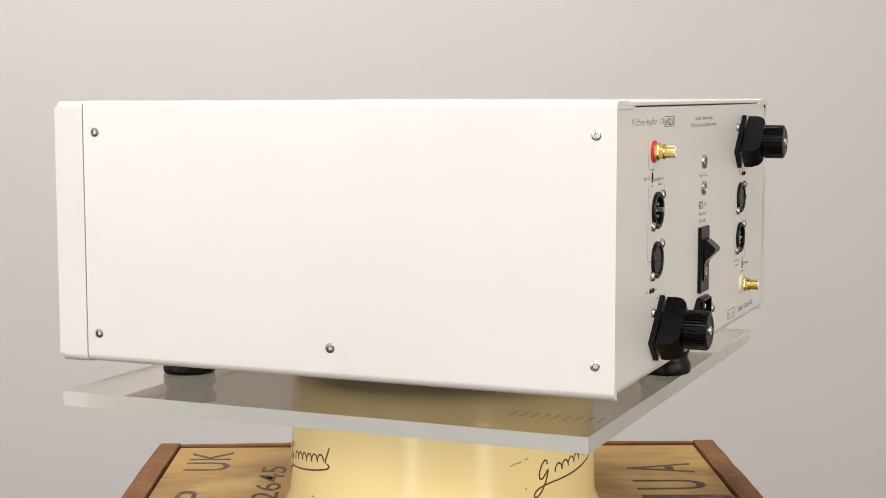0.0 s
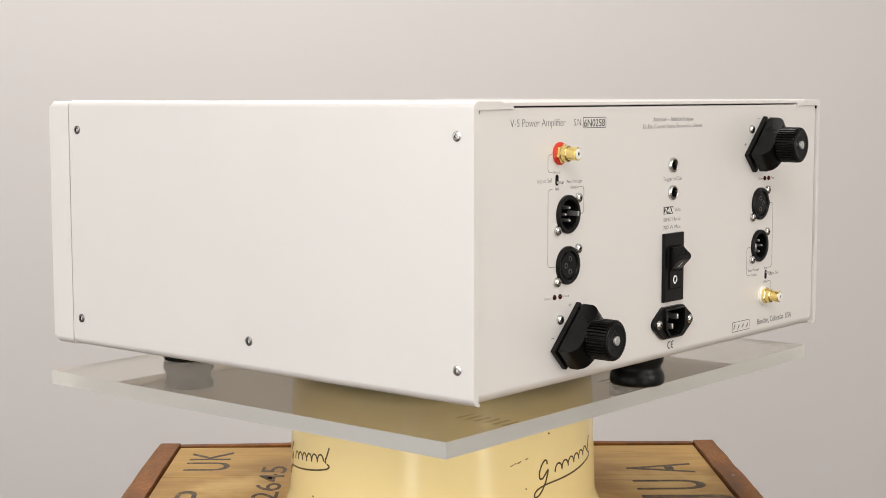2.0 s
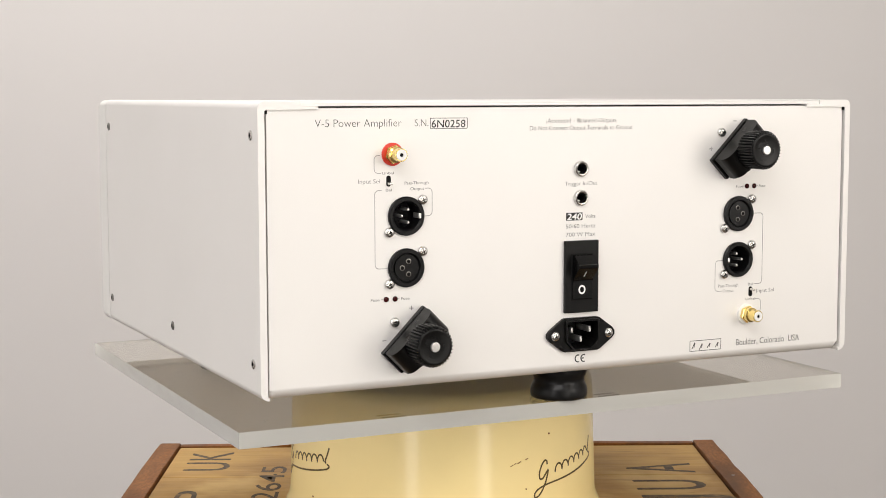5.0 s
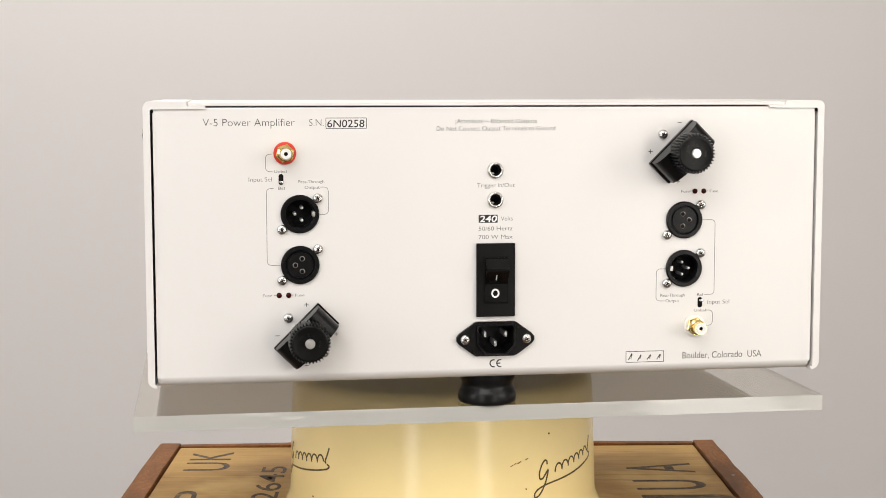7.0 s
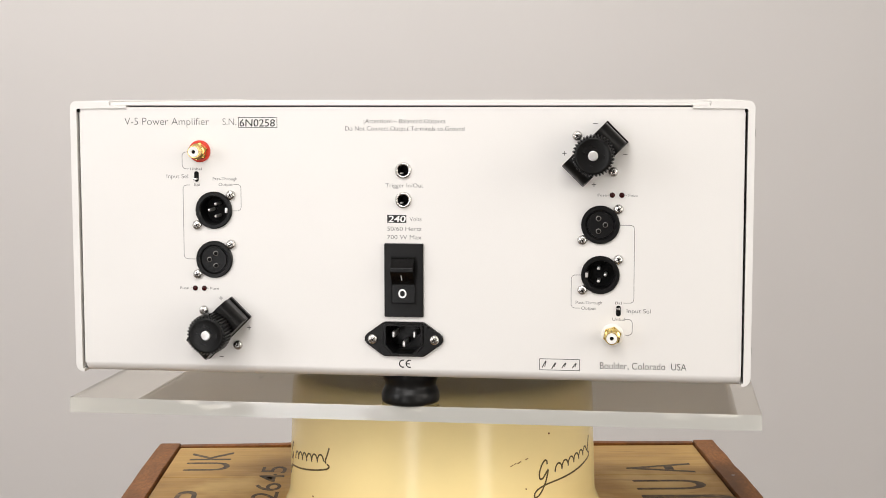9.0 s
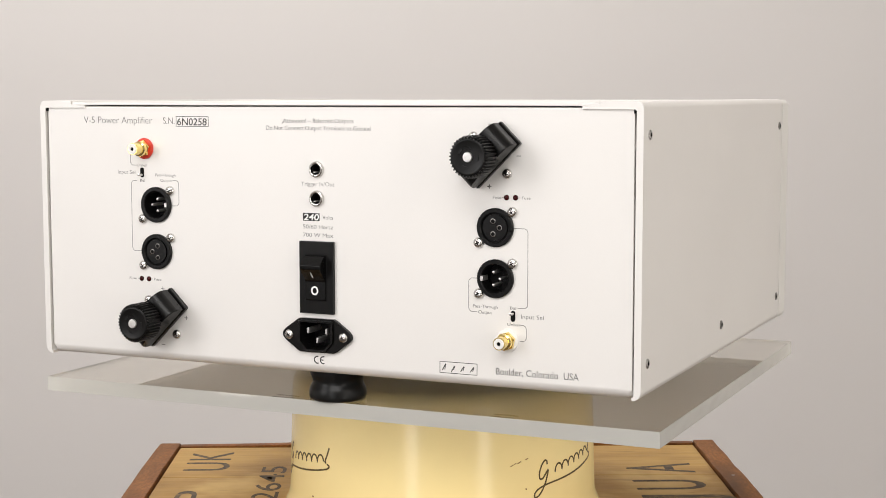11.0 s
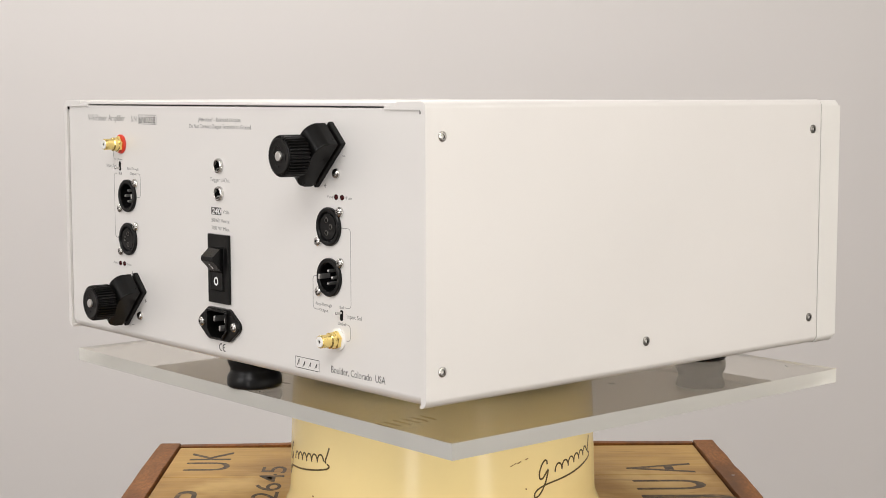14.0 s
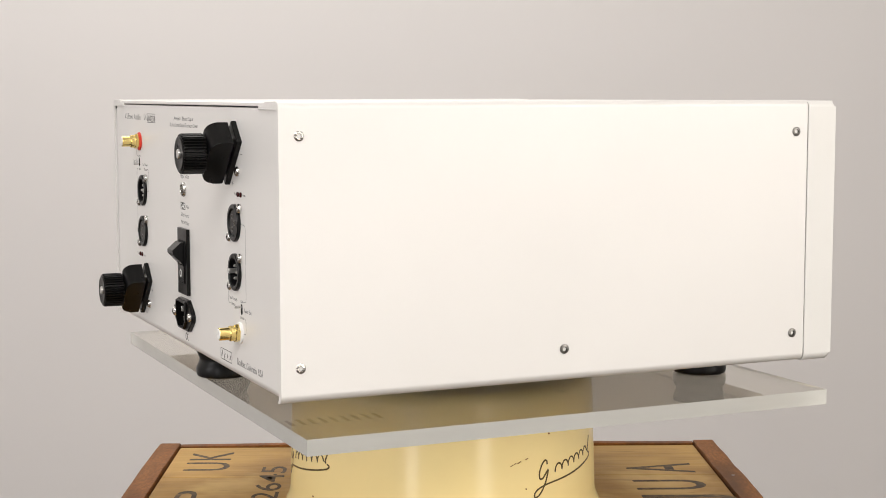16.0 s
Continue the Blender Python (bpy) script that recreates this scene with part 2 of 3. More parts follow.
# ---- crate ----
def crate():
    hw, back, front, top = 0.2522, 0.1975, -0.215, CRATE_TOP
    ob = new("wooden_crate")
    ob.matrix_basis = pose(0, (back + front) / 2, 0, 0, 0, 1.2)
    tagged(ob, "old plywood shipping crate with red-brown battens and worn black stencilling", "crate")
    hd = (back - front) / 2
    t = 0.019
    # top in three boards
    cuts = [-hd + t, -0.045, 0.088, hd - 0.009]
    for a, b in zip(cuts, cuts[1:]):
        part("board", box(bmesh.new(), -hw + t + 0.0011, hw - t - 0.0011, a + 0.0004, b - 0.0004, top - 0.010, top - 0.0008, 0.0006, 1), PLY, ob)
    for sx in (-1, 1):
        bm = box(bmesh.new(), sx * hw - (t if sx > 0 else 0), sx * hw + (t if sx < 0 else 0), -hd, hd, top - 0.02, top + 0.0018, 0.0014, 2)
        bmesh.ops.subdivide_edges(bm, edges=[e for e in bm.edges if abs(e.verts[0].co.y - e.verts[1].co.y) > 0.2], cuts=16)
        for v in bm.verts:
            v.co.x += (noise.noise((v.co.x * 9, v.co.y * 22, sx)) * 0.0013)
            v.co.z += (noise.noise((v.co.x * 9, v.co.y * 15, sx + 5)) * 0.0012)
        part("batten", bm, BATTEN, ob, "worn red-brown wooden edge batten")
    for sy in (-1, 1):
        y0, y1 = (hd - 0.009, hd) if sy > 0 else (-hd, -hd + t)
        bm = box(bmesh.new(), -hw + t + 0.0005, hw - t - 0.0005, y0, y1, top - 0.02, top + 0.0008, 0.0012, 2)
        bmesh.ops.subdivide_edges(bm, edges=[e for e in bm.edges if abs(e.verts[0].co.x - e.verts[1].co.x) > 0.2], cuts=20)
        for v in bm.verts:
            v.co.z += noise.noise((v.co.x * 14, v.co.y * 9, sy)) * 0.0008 + 0.0016 * math.exp(-((abs(v.co.x) - 0.09) / 0.06) ** 2)
        part("batten", bm, BATTEN, ob, "worn red-brown wooden edge batten")
    # walls and lower battens
    for sx in (-1, 1):
        x0 = sx * (hw - 0.008)
        part("side", box(bmesh.new(), min(x0, x0 - sx * 0.01), max(x0, x0 - sx * 0.01), -hd + 0.02, hd - 0.02, 0.0, top - 0.02), PLY, ob)
    for sy in (-1, 1):
        y0 = sy * (hd - 0.008)
        part("side", box(bmesh.new(), -hw + 0.02, hw - 0.02, min(y0, y0 - sy * 0.01), max(y0, y0 - sy * 0.01), 0.0, top - 0.02), PLY, ob)
        for sx in (-1, 1):
            part("post", box(bmesh.new(), sx * hw - (0.022 if sx > 0 else 0), sx * hw + (0.022 if sx < 0 else 0), sy * hd - (0.022 if sy > 0 else 0), sy * hd + (0.022 if sy < 0 else 0), 0.0, top - 0.021, 0.002, 1), BATTEN, ob)
    part("nail", lathe(bmesh.new(), [(0.0016, 0), (0.0016, 0.0005), (0.0, 0.0008)], 10), DULL_STEEL, ob, "", pose(hw - 0.0095, 0.073, top + 0.0016))
    # stencil, read from the side of the crate
    yc = (back + front) / 2
    def stencil(text, x, y, wide, high):
        part("stencil_lettering", letters(text, STENCIL, wide, high, -0.002, thick=0.00015), STENCIL, ob, "", pose(x, y - yc, top - 0.00085, 0, 0, 90))
    stencil("U", -0.1800, 0.1025, 0.029, 0.040)
    stencil("K", -0.1815, 0.1400, 0.030, 0.038)
    stencil("P", -0.1815, 0.0030, 0.032, 0.032)
    stencil("2645", -0.1300, 0.0040, 0.112, 0.022)
    stencil("A", 0.2155, 0.0855, 0.033, 0.060)
    stencil("U", 0.2155, 0.0300, 0.031, 0.061)
    stencil("J", 0.2150, -0.0080, 0.021, 0.060)
    return ob


crate()


# ---- tin drum under the plate ----
def drum():
    h = PLATE_UNDER - CRATE_TOP - 0.0059

    def radius(z):
        return 0.1190 - 0.033 * z

    ob = new("drum_stand")
    ob.matrix_basis = pose(0.0003, 0, CRATE_TOP - 0.0006)
    tagged(ob, "glossy cream enamelled drum stand with brown script, on the crate", "stand")
    low = radius(0.018)
    prof = [(0.0, 0.0), (low + 0.0040, 0.0), (low + 0.0042, 0.003)]
    prof += [(low + 0.0038 * (1 - k / 6) ** 2.2, 0.004 + 0.014 * k / 6) for k in range(1, 7)]
    prof += [(radius(z), z) for z in (0.03, 0.05, 0.07)]
    prof += [(radius(h) - 0.009 * (1 - math.cos(k * math.pi / 16)), h - 0.009 * (1 - math.sin(k * math.pi / 16))) for k in range(9)] + [(0.0, h)]
    part("body", lathe(bmesh.new(), prof, 160), CREAM, ob)
    part("turning_hub", lathe(bmesh.new(), [(0.03, h - 0.0005), (0.03, h + 0.0058), (0.028, h + 0.0063), (0, h + 0.0063)], 64), CREAM, ob, "low cream turning hub")

    # flourished brand script: a curl, a row of humps, a tall stem and a looped underline, wrapped on the wall of the drum
    def flow(points, n=10):
        p = [Vector(q) for q in points]
        p = [2 * p[0] - p[1], *p, 2 * p[-1] - p[-2]]
        out = []
        for a, b, c, d in zip(p, p[1:], p[2:], p[3:]):
            for k in range(n):
                f = k / n
                out.append(0.5 * (2 * b + (c - a) * f + (2 * a - 5 * b + 4 * c - d) * f * f + (3 * b - a - 3 * c + d) * f ** 3))
        return out + [p[-2]]

    def flourish(turn):
        curl = flow([(8.2, 9.6), (7.6, 12.2), (5.6, 12.6), (2.6, 9.2), (0.5, 3.6), (1.2, -0.2), (4.0, 0.2), (7.2, 3.8), (9.0, 5.4), (8.0, 1.2), (5.6, -4.6), (1.6, -10.4), (-2.6, -13.2), (-4.4, -12.0), (-3.0, -9.0), (1.8, -6.4), (10, -4.6), (24, -3.2), (40, -1.2), (56, 1.5), (66, 3.8), (69, 5.2), (69.6, 6.8), (67.2, 7.8)])
        humps = [(15.5 + 47 * k / 180 + 1.4 * math.sin(2 * math.pi * 6 * k / 180 + 2.4), 5.2 + 6.0 * k / 180 + 2.7 * math.cos(2 * math.pi * 6 * k / 180 + 2.4)) for k in range(181)]
        stem = flow([(69.6, 20.0), (67.4, 14.5), (65.2, 9.6), (66.2, 8.4)])
        bm = bmesh.new()
        for stroke in (curl, humps, stem):
            ribbon(bm, [(x / 1000, y / 1000) for x, y in stroke], 0.0012, 0.0, 0.0003)
        for v in bm.verts:
            z = v.co.y + 0.0410
            rad = radius(z) - 0.0001 + v.co.z
            a = radians(turn) + v.co.x / 0.1178
            v.co = (rad * math.sin(a), -rad * math.cos(a), z)
        part("script", bm, SCRIPT, ob, "thin brown script flourish")
    for turn in (-78.5, 36.2, 157):
        flourish(turn)

    def on_wall(a, z):
        r = radius(z)
        return pose(r * math.sin(radians(a)), -r * math.cos(radians(a)), z) @ pose(0, 0, 0, 90, 0, a)
    for a, z, size in ((41.3, 0.0728, 0.0008), (30.6, 0.0353, 0.0006), (-53.8, 0.0217, 0.0008), (-21, 0.022, 0.0005)):
        part("chip", lathe(bmesh.new(), [(size, 0), (size * 0.9, 0.0003), (0, 0.0004)], 8), SPECK, ob, "", on_wall(a, z))
    for a, z, half in ((24.9, 0.0534, 0.0013), (26.2, 0.0545, 0.0008), (27.9, 0.0551, 0.0016), (31.0, 0.0570, 0.0012)):
        part("scratch", box(bmesh.new(), -half, half, -0.00025, 0.00025, 0, 0.0003), SPECK, ob, "", on_wall(a, z) @ pose(0, 0, 0, 0, 0, 25))
    return ob


drum()


# ---- clear plate ----
AX, AY = 0.0030, -0.2026          # where the amplifier's rear middle lies from the turning axis


def plate():
    bm = box(bmesh.new(), -0.2300, 0.2285, 0.0112, 0.3897, 0, PLATE_TOP - PLATE_UNDER)
    ob = thing("acrylic_plate", bm, CLEAR, pose(0, 0, PLATE_UNDER), "thick clear acrylic plate, milled edges whitened for trapped light, turning on the drum", "plate")
    for v in ob.data.vertices:
        v.co.x += AX
        v.co.y += AY
    ob.data.materials.append(MILLED)
    for p in ob.data.polygons:
        p.material_index = 1 if abs(p.normal.z) < 0.5 else 0
    ob.visible_shadow = False
    for k, (x, y, turn) in enumerate(((-0.205, 0.035, 30), (0.198, 0.37, -20), (-0.12, 0.10, 60), (0.09, 0.06, 10), (-0.04, 0.15, 80), (0.16, 0.22, 40), (-0.17, 0.31, 15))):
        size = 0.0010 + 0.0006 * (k % 3)
        part("fleck", box(bmesh.new(), -size, size, -0.0004, 0.0004, 0, 0.0002), PALE_INK, ob, "", pose(AX + x, AY + y, PLATE_TOP - PLATE_UNDER, 0, 0, turn))
    return ob


PLATE = plate()
AMP = new("power_amplifier")
AMP.matrix_basis = pose(0, 0, PLATE_TOP)
tagged(AMP, "silver-white aluminium power amplifier with black rear connectors, on acrylic plate", "amplifier")
Z0 = 0.2010                       # plate top under the upper level of the case
AT = pose(AX, AY, Z0)


def on_rear(x, z, out=0.0):
    return AT @ pose(x, -out, z, 90, 0, 0)


def screw_mesh(r, h, material):
    """A domed cross-head screw; the dark of its cross slot is put on as black bars for shade."""
    bm = lathe(bmesh.new(), [(r, 0), (r, h * 0.3), (r * 0.96, h * 0.5), (r * 0.85, h * 0.72), (r * 0.68, h * 0.88), (r * 0.45, h * 0.97), (0, h)], 24)
    n = len(bm.faces)
    for a, b in ((0.42, 0.085), (0.085, 0.42)):
        box(bm, -a * r, a * r, -b * r, b * r, h * 0.80, h * 1.02)
    bmesh.ops.rotate(bm, verts=bm.verts, cent=(0, 0, 0), matrix=Matrix.Rotation(0.4, 3, "Z"))
    bm.faces.ensure_lookup_table()
    for f in bm.faces[n:]:
        f.material_index = 1
    me = mesh("screw", bm, material, 50)
    me.materials.append(DEEP)
    return me


PAN_SCREW = screw_mesh(0.0032, 0.0024, SCREW_STEEL)


def side_screw(material):
    """A countersunk screw with a dark socket: the shade inside is painted black."""
    bm = lathe(bmesh.new(), [(0.0031, -0.0005), (0.0031, 0.0005), (0.0025, 0.0009), (0.0015, 0.0009), (0.0013, -0.0006), (0, -0.0006)], 24)
    for f in bm.faces:
        f.material_index = 1 if f.calc_center_median().xy.length < 0.00145 and f.calc_center_median().z > -0.00065 else 0
    me = mesh("side_screw", bm, material)
    me.materials.append(DEEP)
    return me


INLET_AT, XLR_MALE = (0.0005, -0.1547), ((-0.1243, -0.0727), (0.1259, -0.1114))
XLR_FEMALE, JACKS = ((-0.1244, -0.1048), (0.1257, -0.0797)), ((0.0004, -0.0463), (0.0004, -0.0652))


def inlet_outline(f):
    pts = rounded([(-0.0128, -0.0040), (-0.0070, -0.0100), (0.0070, -0.0100), (0.0128, -0.0040), (0.0128, 0.0100), (-0.0128, 0.0100)], [0.001, 0.001, 0.001, 0.001, 0.0015, 0.0015], 3)
    return [(x * f, y * f) for x, y in pts]


def disc(r, n=40):
    return [(r * math.cos(2 * math.pi * k / n), r * math.sin(2 * math.pi * k / n)) for k in range(n)]


def drilled(bm, material):
    """The panel with its connector holes cut through the sheet into the case."""
    panel = new("panel_blank", mesh("panel_blank", bm, material))
    tools = []
    holes = [(inlet_outline(0.90), INLET_AT, 0.016)] + [(disc(0.0092), p, 0.012) for p in XLR_MALE] + [(disc(0.0036, 24), p, 0.009) for p in JACKS]
    for outline, (x, z), deep in holes:
        cut = prism(bmesh.new(), outline, -deep, 0.003)
        bmesh.ops.transform(cut, matrix=pose(x, 0, z, 90, 0, 0), verts=cut.verts)
        tool = new("drill", mesh("drill", cut, material))
        m = panel.modifiers.new("cut", "BOOLEAN")
        m.operation, m.object, m.solver = "DIFFERENCE", tool, "EXACT"
        tools.append(tool)
    bpy.context.view_layer.update()
    me = bpy.data.meshes.new_from_object(panel.evaluated_get(bpy.context.evaluated_depsgraph_get()))
    me.name = "rear_panel"
    for ob in (panel, *tools):
        bpy.data.objects.remove(ob)
    smooth(me)
    return me


def case():
    # chassis with its rear and bottom bent from one sheet
    pts = [(0.0, -0.0060), (0.0, -0.1802), (0.3748, -0.1802), (0.3748, -0.0060)]
    line = rounded(pts, [0.0008, 0.0062, 0, 0], 8)
    bm = prism(bmesh.new(), [(y, z) for y, z in line], -0.2141, 0.2141)
    for v in bm.verts:
        v.co = Vector((v.co.z, v.co.x, v.co.y))
    edges = [e for e in bm.edges if abs(e.verts[0].co.x - e.verts[1].co.x) < 1e-6 and all(v.co.y < 0.006 for v in e.verts)]
    bmesh.ops.bevel(bm, geom=edges, offset=0.0022, segments=4, profile=0.5, affect="EDGES")
    rear = part("rear_panel", drilled(bm, ALU), ALU, AMP, "satin silver rear panel with fine grey print", AT)
    # Black blocks put in for the shade of the open corner notches.
    for s in (-1, 1):
        part("corner_gap_shade", box(bmesh.new(), s * 0.2147 - 0.0010, s * 0.2147 + 0.0010, -0.0006, 0.004, -0.0094, -0.0071), DEEP, rear)
    # top lid
    part("top_cover", box(bmesh.new(), -0.1928, 0.1928, -0.0008, 0.3750, -0.0051, -0.0028, 0.0003, 1), ALU, AMP, "", AT)
    # wrapped sides
    for s in (-1, 1):
        sec = [(0.1932, -0.0022), (0.1932, -0.0050), (0.1818, -0.0050), (0.1818, -0.0070), (0.2157, -0.0070), (0.2157, -0.1788), (0.2142, -0.1790), (0.2142, -0.1808), (0.2200, -0.1808), (0.2200, -0.0020)]
        sec = rounded(sec, [0, 0, 0, 0, 0.001, 0, 0, 0, 0.0052, 0.0042], 8)
        bm = prism(bmesh.new(), sec, 0.0015, -0.3751)
        for v in bm.verts:
            v.co = Vector((s * v.co.x, -v.co.z, v.co.y))
        ends = [e for e in bm.edges if all(v.co.y < 0.0 for v in e.verts)]
        bmesh.ops.bevel(bm, geom=ends, offset=0.00018, segments=1, affect="EDGES", clamp_overlap=True)
        side = part("side_cover", bm, ALU, AMP, "smooth satin silver side cover", AT)
        for y, z in ((0.3658, -0.0233), (0.0110, -0.0222), (0.3657, -0.1610), (0.1882, -0.1601), (0.0108, -0.1597)):
            rear_end = y < 0.05
            part("side_screw", side_screw(SCREW_STEEL if rear_end else DULL_STEEL), DULL_STEEL, side, "pale steel socket screw" if rear_end else "dull steel socket screw", pose(s * 0.22, y, z, 0, 90 * s, 0))
    # Thin grey bars in place of open vent slots and the shade inside them.
    for s in (-1, 1):
        for k in range(9):
            part("vent_slot_shade", box(bmesh.new(), s * 0.088 - 0.009, s * 0.088 + 0.009, 0.046 + 0.008 * k, 0.049 + 0.008 * k, -0.1804, -0.1797), PALE_INK, rear)
    # thick front plate
    pts = [(-0.2202, -0.0026), (-0.2202, -0.1816), (0.2202, -0.1816), (0.2202, -0.0026)]
    bm = prism(bmesh.new(), rounded(pts, [0.0045, 0.0056, 0.0056, 0.0045], 8), -0.3760, -0.3986, 0.0032, 5)
    for v in bm.verts:
        v.co = Vector((v.co.x, -v.co.z, v.co.y))
    part("front_panel", bm, ALU_FRONT, AMP, "thick rounded silver front plate", AT)
    # feet
    prof = [(0.0, 0.0), (0.0178, 0.0), (0.0190, 0.0010), (0.0194, 0.0030), (0.0193, 0.0062), (0.0185, 0.0085), (0.0172, 0.0108), (0.0168, 0.0125), (0.0174, 0.0145), (0.0184, 0.0165), (0.0188, 0.0185), (0.0188, 0.0210), (0.0, 0.0210)]
    foot = mesh("foot", lathe(bmesh.new(), prof, 48), RUBBER)
    for x, y in ((0.0003, 0.0265), (-0.133, 0.349), (0.133, 0.349)):
        part("foot", foot, RUBBER, AMP, "waisted black rubber foot", AT @ pose(x, y, -Z0))
    return rear


REAR = case()


def on_panel(x, z):
    """A place on the rear panel, for the panel's own parts: x to the right, y up."""
    return pose(x, 0.00002, z, 90, 0, 0)


def lettering(text, x0, x1, z_mid, high, ink=INK, thin=0.012, shear=0.0):
    me = letters(text, ink, x1 - x0, high, thin, shear)
    part("lettering", me, ink, REAR, "", on_panel(x0, z_mid - high / 2))


def trace(pts, ink=PALE_INK, w=0.00035, name="printed_line"):
    part(name, ribbon(bmesh.new(), pts, w), ink, REAR, "", on_panel(0, 0))


def arc_line(pts, r=0.0025):
    out = rounded([pts[0], *pts[1:-1], pts[-1]], [0] + [r] * (len(pts) - 2) + [0], 4)
    return out


def rim(x0, x1, z0, z1, w=0.0005, ink=INK):
    bm = bmesh.new()
    for a, b in (((x0, z0), (x1, z0)), ((x1, z0), (x1, z1)), ((x1, z1), (x0, z1)), ((x0, z1), (x0, z0))):
        ribbon(bm, [a, b], w)
    part("printed_frame", bm, ink, REAR, "", on_panel(0, 0))


def printing():
    lettering("V-5 Power Amplifier", -0.1836, -0.1269, -0.0151, 0.0050, INK, 0.014)
    lettering("S.N.", -0.1179, -0.1088, -0.0153, 0.0046, INK, 0.014)
    rim(-0.1074, -0.0819, -0.0192, -0.0127, 0.00038)
    lettering("6N0258", -0.1066, -0.0832, -0.0160, 0.0049, BLACK_INK, -0.006, 0.05)
    lettering("¡Attention! – Balanced Outputs", -0.0252, 0.0273, -0.0148, 0.0030, INK, 0.008)
    lettering("Do Not Connect Output Terminals to Ground", -0.0373, 0.0395, -0.0195, 0.0030, INK, 0.008)
    lettering("Input Sel", -0.1559, -0.1415, -0.0507, 0.0028, PALE_INK, 0.006)
    lettering("Unbal", -0.1401, -0.1323, -0.0459, 0.0017, PALE_INK, 0.0)
    lettering("Bal", -0.1376, -0.1336, -0.0563, 0.0018, PALE_INK, 0.0)
    lettering("Pass-Through", -0.1250, -0.1088, -0.0523, 0.0020, PALE_INK, 0.0)
    lettering("Output", -0.1211, -0.1117, -0.0559, 0.0020, PALE_INK, 0.0)
    trace(arc_line([(-0.1415, -0.0350), (-0.1453, -0.0352), (-0.1453, -0.0460), (-0.1408, -0.0460)]))
    trace(arc_line([(-0.1405, -0.0565), (-0.1450, -0.0565), (-0.1450, -0.1048), (-0.1366, -0.1048)]))
    trace(arc_line([(-0.1112, -0.0559), (-0.1063, -0.0559), (-0.1063, -0.0731), (-0.1120, -0.0731)]))
    for x in (-0.1404, -0.1294, 0.1302, 0.1416):
        z = -0.1239 if x < 0 else -0.0610
        trace([(x - 0.0006, z), (x + 0.0006, z)])
    for x in (-0.1480, -0.1277):
        lettering("Fuse", x, x + 0.0058, -0.1239, 0.0018, PALE_INK, 0.0)
    lettering("Trigger In/Out", -0.0113, 0.0131, -0.0557, 0.0028, PALE_INK, 0.006)
    part("printed_block", ribbon(bmesh.new(), [(-0.0103, -0.0773), (0.0021, -0.0773)], 0.0051), BLACK_INK, REAR, "", on_panel(0, 0))
    me = letters("240", WHITE_INK, 0.0114, 0.0042, -0.016, 0.12, thick=0.00012)
    part("lettering", me, WHITE_INK, REAR, "white hand-drawn numerals on a black block", on_panel(-0.0097, -0.0793))
    lettering("Volts", 0.0042, 0.0119, -0.0772, 0.0028, PALE_INK, 0.004)
    lettering("50/60 Hertz", -0.0103, 0.0119, -0.0835, 0.0028, PALE_INK, 0.004)
    lettering("700 W Max", -0.0103, 0.0119, -0.0889, 0.0028, PALE_INK, 0.004)
    for x in (-0.0004, 0.0040):                     # conformity mark: two open arcs
        trace([(x + 0.0023 * math.cos(radians(a)), -0.1710 + 0.0023 * math.sin(radians(a))) for a in range(72, 289, 12)], BLACK_INK, 0.0008, "conformity_mark")
    trace([(0.0019, -0.1710), (0.0040, -0.1710)], BLACK_INK, 0.0007, "conformity_mark")
    rim(0.0878, 0.1133, -0.1729, -0.1658, 0.0004)
    for k, x in enumerate((0.0908, 0.0969, 0.1034, 0.1100)):
        trace([(x - 0.0014, -0.1714 - (0.0008 if k == 1 else 0)), (x + 0.0010, -0.1670 - (0.0010 if k else 0))], INK, 0.0006, "logo_stroke")
        trace([(x + 0.0003, -0.1708), (x + 0.0012, -0.1672 - (0.0010 if k else 0))], INK, 0.0005, "logo_stroke")
    lettering("Boulder, Colorado  USA", 0.1261, 0.1804, -0.1691, 0.0046, INK, 0.004)
    lettering("Unbal", 0.1335, 0.1415, -0.1394, 0.0019, PALE_INK, 0.0)
    lettering("Bal", 0.1354, 0.1394, -0.1291, 0.0019, PALE_INK, 0.0)
    lettering("Input Sel", 0.1427, 0.1575, -0.1340, 0.0028, INK, 0.012)
    lettering("Pass-Through", 0.1105, 0.1271, -0.1291, 0.0021, PALE_INK, 0.0)
    lettering("Output", 0.1141, 0.1233, -0.1327, 0.0021, PALE_INK, 0.0)
    trace(arc_line([(0.1412, -0.1395), (0.1462, -0.1395), (0.1462, -0.1496), (0.1420, -0.1496)]))
    trace(arc_line([(0.1405, -0.1291), (0.1470, -0.1291), (0.1470, -0.0799), (0.1378, -0.0799)]))
    trace(arc_line([(0.1132, -0.1328), (0.1076, -0.1328), (0.1076, -0.1117), (0.1140, -0.1117)]))
    for x in (0.1238, 0.1430):
        lettering("Fuse", x, x + 0.0056, -0.0610, 0.0018, PALE_INK, 0.0)
    for x, z in ((-0.1378, -0.1239), (-0.1318, -0.1239), (0.1329, -0.0610), (0.1389, -0.0610)):
        part("fuse_light", lathe(bmesh.new(), [(0.0017, 0), (0.0017, 0.0005), (0.0012, 0.0010), (0, 0.0013)], 16), LED, REAR, "dark red fuse lens", on_panel(x, z))
    for x, z, plus in ((-0.1207, -0.1303, 1), (-0.1021, -0.1493, 1), (-0.1209, -0.1690, 0), (-0.1392, -0.1496, 0), (0.1220, -0.0163, 0), (0.1027, -0.0350, 1), (0.1407, -0.0355, 0), (0.1214, -0.0545, 1)):
        trace([(x - 0.0014, z), (x + 0.0014, z)], INK, 0.0004, "printed_sign")
